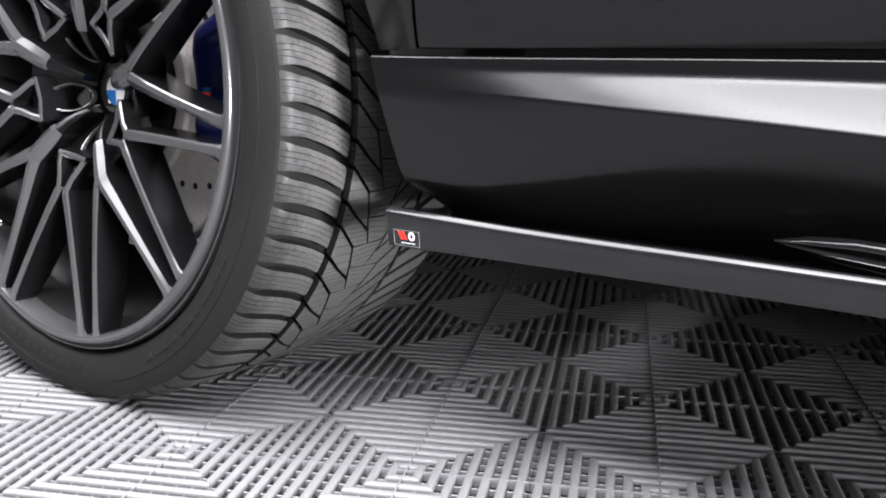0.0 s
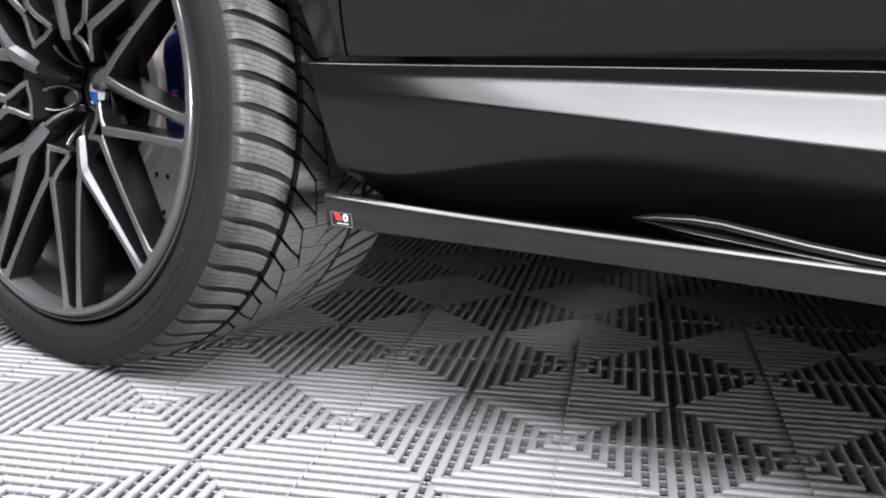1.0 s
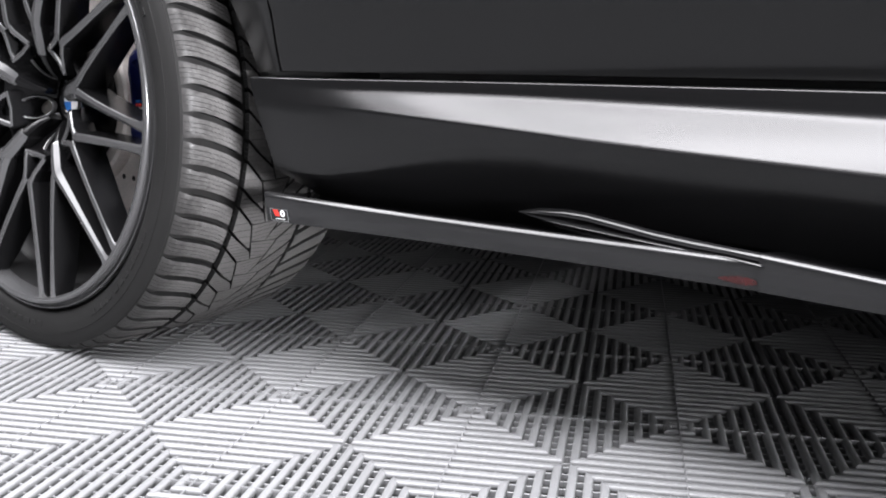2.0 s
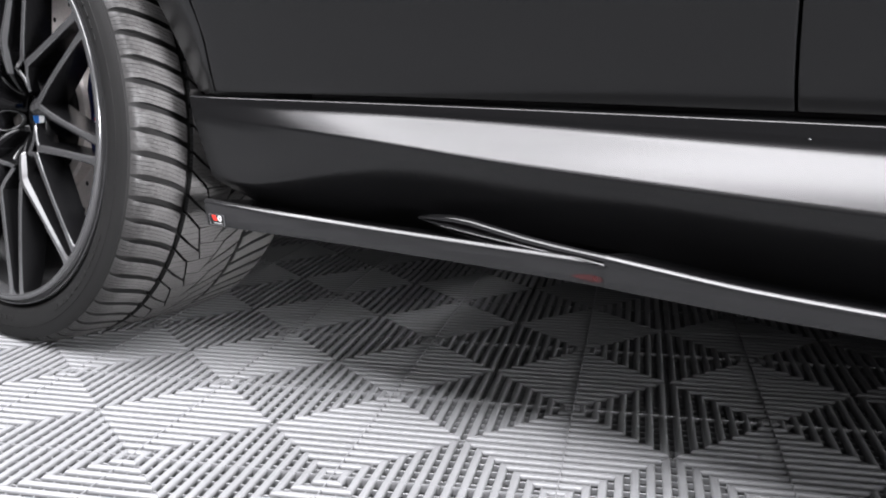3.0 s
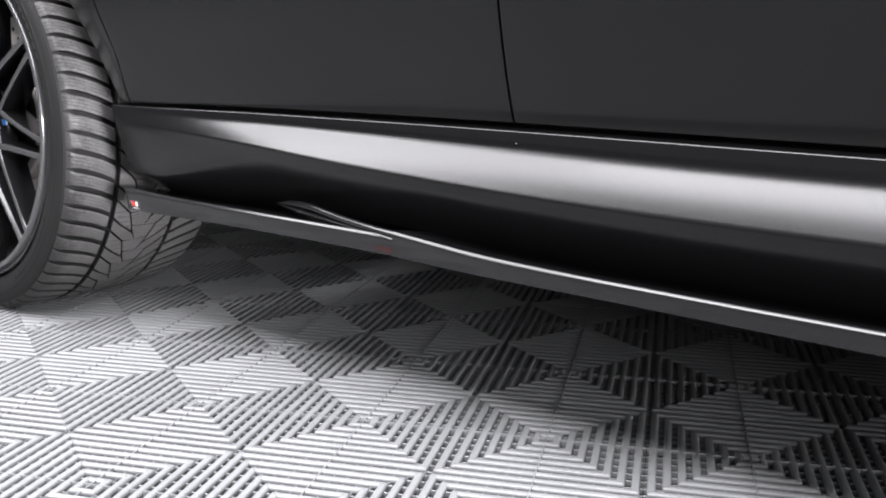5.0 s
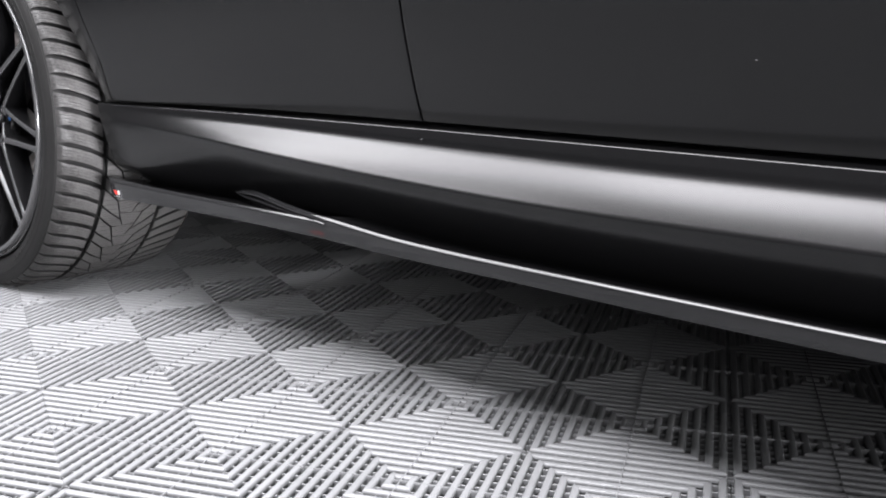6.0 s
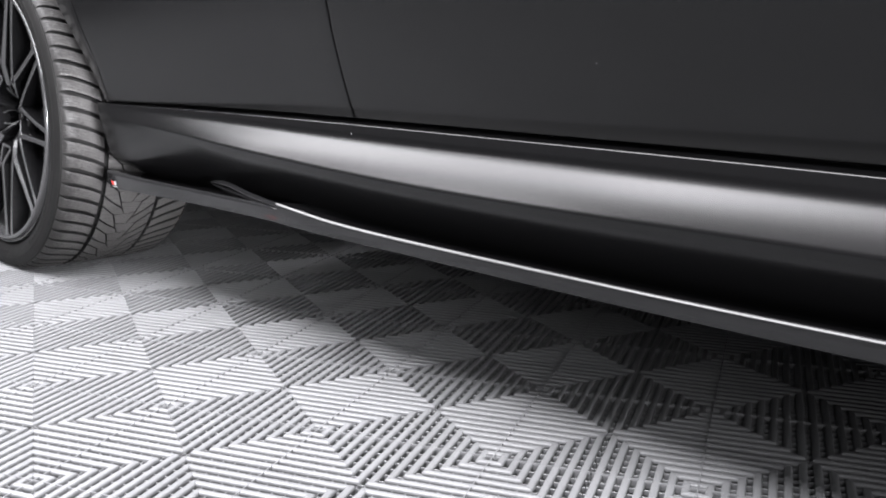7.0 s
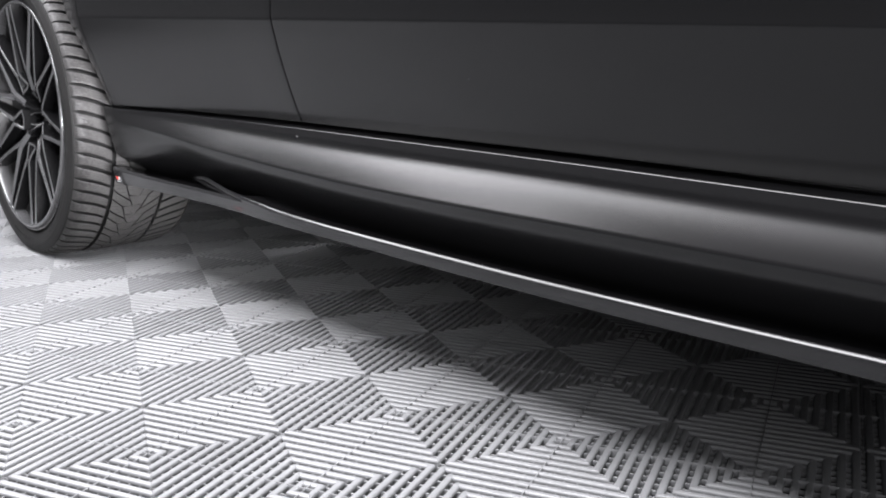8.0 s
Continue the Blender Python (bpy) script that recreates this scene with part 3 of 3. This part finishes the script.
def surface(w, s, lift):
    a = -s * PITCH
    r = crown(w) - lift
    return (r * math.cos(a), w, r * math.sin(a))


def block(w0, w1, s0, s1, steps, taper, zig0=0.0, zig1=0.0, skin=0):
    """One rubber block between two depths and two places round the tyre (in pitches). zig: how far a cut's edge runs in a zigzag. taper: grows the block to either side at its outer end."""
    top, low = [], []
    for i in range(steps + 1):
        w = w0 + (w1 - w0) * i / steps
        x = w if w < W / 2 else W - w
        f, k = lateral(w), (i % 2 - 0.5) * (1 if 0.036 < x < 0.078 else 0)
        grow = 0.09 * max(0, 1 - x / 0.02) ** 1.5
        sides = (s0 + f + zig0 * k - grow * taper[0], (s0 + s1) / 2 + f, s1 + f + zig1 * k + grow * taper[1])
        edge = 0.0010 if min(w - w0, w1 - w) < 1e-6 and x > 0.03 else 0.0
        top.append([surface(w, x, edge + e) for x, e in zip(sides, (0.0009 * taper[0], 0, 0.0009 * taper[1]))]), low.append([surface(w, x, G) for x in sides])
    vt = grid(bm, top)
    vl = [[bm.verts.new(p) for p in row] for row in low]
    rim_t = vt[0] + [r[-1] for r in vt[1:]] + vt[-1][-2::-1] + [r[0] for r in vt[-2:0:-1]]
    rim_l = vl[0] + [r[-1] for r in vl[1:]] + vl[-1][-2::-1] + [r[0] for r in vl[-2:0:-1]]
    for k in range(len(rim_t)):
        j = (k + 1) % len(rim_t)
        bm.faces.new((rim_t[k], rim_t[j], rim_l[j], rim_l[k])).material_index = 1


def clipped(poly, a, b, c):
    """The part of a polygon where a x + b y <= c."""
    out = []
    for i, p in enumerate(poly):
        q = poly[(i + 1) % len(poly)]
        dp, dq = a * p[0] + b * p[1] - c, a * q[0] + b * q[1] - c
        if dp <= 0:
            out.append(p)
        if dp * dq < 0:
            k = dp / (dp - dq)
            out.append((p[0] + (q[0] - p[0]) * k, p[1] + (q[1] - p[1]) * k))
    return out


def shrunk(poly, gaps):
    """A polygon with each edge moved inward by its own gap."""
    if sum(p[0] * q[1] - q[0] * p[1] for p, q in zip(poly, poly[1:] + poly[:1])) < 0:
        poly, gaps = poly[::-1], gaps[-2::-1] + gaps[-1:]
    lines = []
    for i, p in enumerate(poly):
        q = poly[(i + 1) % len(poly)]
        n = Vector((p[1] - q[1], q[0] - p[0])).normalized()
        lines.append((n, n.dot(Vector(p)) + gaps[i]))
    out = []
    for (n, c), (m, d) in zip(lines[-1:] + lines[:-1], lines):
        det = n.x * m.y - n.y * m.x
        if abs(det) < 0.05:
            out.append(tuple(m * d + (Vector((m.y, -m.x)) * Vector((m.y, -m.x)).dot(Vector(poly[len(out)])))))
        else:
            out.append(((c * m.y - d * n.y) / det, (n.x * d - m.x * c) / det))
    return out


def rubber(poly, turn, mirror):
    """A block of the middle of the tread from a polygon of (depth, metres round the tyre)."""
    top = []
    for i, p in enumerate(poly):
        q = poly[(i + 1) % len(poly)]
        n = max(1, math.ceil(math.hypot(q[0] - p[0], q[1] - p[1]) / 0.02))
        top += [(p[0] + (q[0] - p[0]) * k / n, p[1] + (q[1] - p[1]) * k / n) for k in range(n)]

    def at(p, lift):
        w = W - p[0] if mirror else p[0]
        a = -(turn + math.degrees(p[1] / R))
        r = crown(w) - lift
        return (r * math.cos(radians(a)), w, r * math.sin(radians(a)))

    vt, vl = [bm.verts.new(at(p, 0)) for p in top], [bm.verts.new(at(p, 0.008)) for p in top]
    bm.faces.new(vt)
    for k in range(len(vt)):
        j = (k + 1) % len(vt)
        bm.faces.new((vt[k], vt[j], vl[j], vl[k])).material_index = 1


def siped(poly, gaps, cuts, lean, turn, mirror):
    """A block cut by thin straight sipes at even steps round the tyre."""
    poly = shrunk([(w, radians(a) * R) for w, a in poly], gaps)
    lo, hi = min(y - lean * x for x, y in poly), max(y - lean * x for x, y in poly)
    for c in range(cuts):
        y0, y1 = lo + (hi - lo) * c / cuts + 0.00028, lo + (hi - lo) * (c + 1) / cuts - 0.00028
        piece = clipped(clipped(poly, -lean, 1.0, y1), lean, -1.0, -y0)
        if len(piece) > 2:
            rubber(piece, turn, mirror)


for i in range(N):
    for mirror in (0, 1):
        wob = 0.03 * math.sin(i * 2.4 + mirror)
        b, cuts = 0.71 + wob, 4 if mirror == 0 else 1
        for c in range(cuts):
            x0, x1 = b * c / cuts + (0.008 if c else 0), b * (c + 1) / cuts - (0.008 if c < cuts - 1 else 0)
            w0, w1 = (0.0, 0.0885) if not mirror else (W - 0.0885, W)
            block(w0, w1, i + x0 + 0.29, i + x1 + 0.29, 30, (int(c == 0), int(c == cuts - 1)), 0.05 if c else 0, 0.05 if c < cuts - 1 else 0)

# the two rows between the grooves, and the middle: V after V
for i in range(N // 2):
    for mirror in (0, 1):
        turn = 5.3 + LONG * (i + 0.5 * mirror)
        siped([(0.0985, -4.65), (0.131, 0.0), (0.1465, 7.2), (0.1186, 4.1), (0.0985, 1.4)], [0.0019, 0.0014, 0.0017, 0.0021, 0.0], 6, 0.0, turn, mirror)
        siped([(0.0985, 1.4), (0.1186, 4.1), (0.1465, 7.2), (0.1565, LONG), (0.131, LONG), (0.0985, LONG - 4.65)], [0.0021, 0.0017, 0.0005, 0.0009, 0.0019, 0.0], 9, 0.0, turn, mirror)
        siped([(0.131, 0.0), (0.1415, 4.7), (W - 0.1565, LONG / 2 - 0.1), (W - 0.1415, -0.4)], [0.0014, 0.0009, 0.0005, 0.0009], 5, -0.12, turn, mirror)
tread = part("tread", grounded(bm), TREAD, wheel, "siped directional winter tread blocks", 30, m=TYRE)
# second slot: the painted groove shade on the side walls
tread.data.materials.append(GROOVE_SHADE)

# brake
bm = bmesh.new()
turned(bm, [(0.110, 0.200), (0.109, 0.199), (0.109, 0.132), (0.111, 0.130), (0.118, 0.128), (0.118, 0.126), (0.096, 0.124), (0.092, 0.120), (0.091, 0.108), (0.093, 0.104), (0.093, 0.05), (0.138, 0.05), (0.138, 0.200), (0.137, 0.201), (0.111, 0.201)], 96, close=True)
disc = part("brake_disc", bm, STEEL, car, "drilled steel brake disc", 30, m=HUB)
# black plugs on the uncut disc, drawn for the shade inside drilled holes
for i in range(56):
    a = radians(360 / 56 * i)
    r = (0.142, 0.156, 0.171, 0.186)[i % 4] + 0.003 * (i % 3)
    bm = bmesh.new()
    loft(bm, [[(r * math.cos(a) + 0.0042 * math.cos(b), y, r * math.sin(a) + 0.0042 * math.sin(b)) for b in [2 * math.pi * k / 10 for k in range(10)]] for y in (0.1086, 0.113)])
    part("drill_hole", bm, LINER, disc)

bm = bmesh.new()
loops = []
for i in range(25):
    k = i / 24
    a = radians(-24 + 51 * k)
    e = min(1, 5 * k, 5 * (1 - k))
    r0, r1 = 0.152 - 0.004 * e, 0.205 + 0.022 * math.sqrt(max(0, e))
    y0 = 0.090 - 0.012 * math.sqrt(max(0, e))
    slot = 0.016 * step(0.42, 0.48, k) * (1 - step(0.80, 0.86, k))
    loops.append([(r * math.cos(a), y, r * math.sin(a)) for r, y in ((r0, y0 + 0.012), (r0 + 0.004, y0 + 0.003), (r0 + 0.010, y0), (r0 + 0.014, y0), (r0 + 0.016, y0 + slot), (r1 - 0.018, y0 + slot), (r1 - 0.016, y0), (r1 - 0.008, y0),
                                                                     (r1, y0 + 0.012), (r1, 0.17), (r0 + 0.03, 0.17), (r0 + 0.03, 0.105), (r0, 0.105))])
loft(bm, loops)
caliper = part("brake_caliper", bm, BRAKE_BLUE, car, "blue painted brake caliper", 40, m=HUB)
for k, mat in enumerate((BLUE, RED, WHITE)):
    bm = bmesh.new()
    a0, a1 = radians(2.0 - 1.7 * k), radians(0.7 - 1.7 * k)
    loft(bm, [[(r * math.cos(a), y, r * math.sin(a)) for a, y in ((a0, 0.0765), (a1, 0.0765), (a1, 0.080), (a0, 0.080))] for r in (0.168, 0.178)])
    part("caliper_stripe", bm, mat, caliper, ("blue", "red", "white")[k] + " stripe")

# ---- floor tiles ----
def tile_mesh():
    bm = bmesh.new()
    wide, tall, pitch = 0.0102, 0.019, 0.01717
    half = [(0.16, -tall), (0.12, -0.0066), (0.0, -0.0052), (0.0, -0.0038), (0.02, -0.0026), (0.06, -0.0016), (0.13, -0.0008), (0.23, -0.0003), (0.36, 0.0)]
    section = half + [(1 - f, z) for f, z in reversed(half)]
    for q in range(4):
        turn = Matrix.Rotation(math.pi / 2 * q, 3, "Z")
        for k in range(7):
            outer = 0.0134 + pitch * k + wide / 2
            ends = []
            for s in (-1, 1):
                loop = []
                for f, z in section:
                    y = outer - wide * (1 - f)
                    loop.append(turn @ Vector((s * max(0.0005, y - 0.0003), y, z)))
                ends.append(loop)
            loft(bm, ends)
        # thin bars under the ribs, and the flush bar along the middle
        for k in range(-7, 8):
            x, w = pitch * k, 0.0008
            loft(bm, [[turn @ Vector((x + dx, y, z)) for dx, z in ((-w, -0.010), (w, -0.010), (w, -0.0042), (0, -0.0036), (-w, -0.0042))] for y in (max(0.009, abs(x)), 0.1247)])
        w = 0.0008
        loft(bm, [[turn @ Vector((dx, y, z)) for dx, z in ((-w, -0.004), (w, -0.004), (w, -0.0004), (0.0005, 0.0001), (-0.0005, 0.0001), (-w, -0.0004))] for y in (0.0, 0.1245)])
    bmesh.ops.recalc_face_normals(bm, faces=bm.faces)
    for f in bm.faces:
        f.smooth = True
    for e in bm.edges:
        e.smooth = e.calc_face_angle(0.0) < radians(40)
    me = bpy.data.meshes.new("tile")
    bm.to_mesh(me)
    bm.free()
    me.materials.append(TILE)
    return me


tile = tile_mesh()
near = [(i, j) for i in range(-9, 8) for j in range(-6, 8)]
for i, j in near:
    ob = new("tile", tile)
    ob.parent = floor
    ob.matrix_basis = pose(i * T + random.uniform(-0.0004, 0.0004), j * T + random.uniform(-0.0004, 0.0004), random.uniform(-0.0004, 0.0004), 0, 0, 90 * random.randrange(4))

# the rest of the tiled floor, out of reach, in one mesh
co = np.empty(len(tile.vertices) * 3, np.float32)
tile.vertices.foreach_get("co", co)
co = co.reshape(-1, 3)
faces = [tuple(p.vertices) for p in tile.polygons]
done = set(near)
verts, polys = [], []
for i in range(-13, 13):
    for j in range(-10, 11):
        if (i, j) not in done:
            base = sum(len(v) for v in verts)
            verts.append(co + np.array((i * T, j * T, 0), np.float32))
            polys += [tuple(base + k for k in f) for f in faces]
me = bpy.data.meshes.new("far_tiles")
me.from_pydata(np.concatenate(verts).tolist(), [], polys)
me.materials.append(TILE)
far = new("far_tiles", me)
far.parent = floor
tagged(far, kind="stuff")
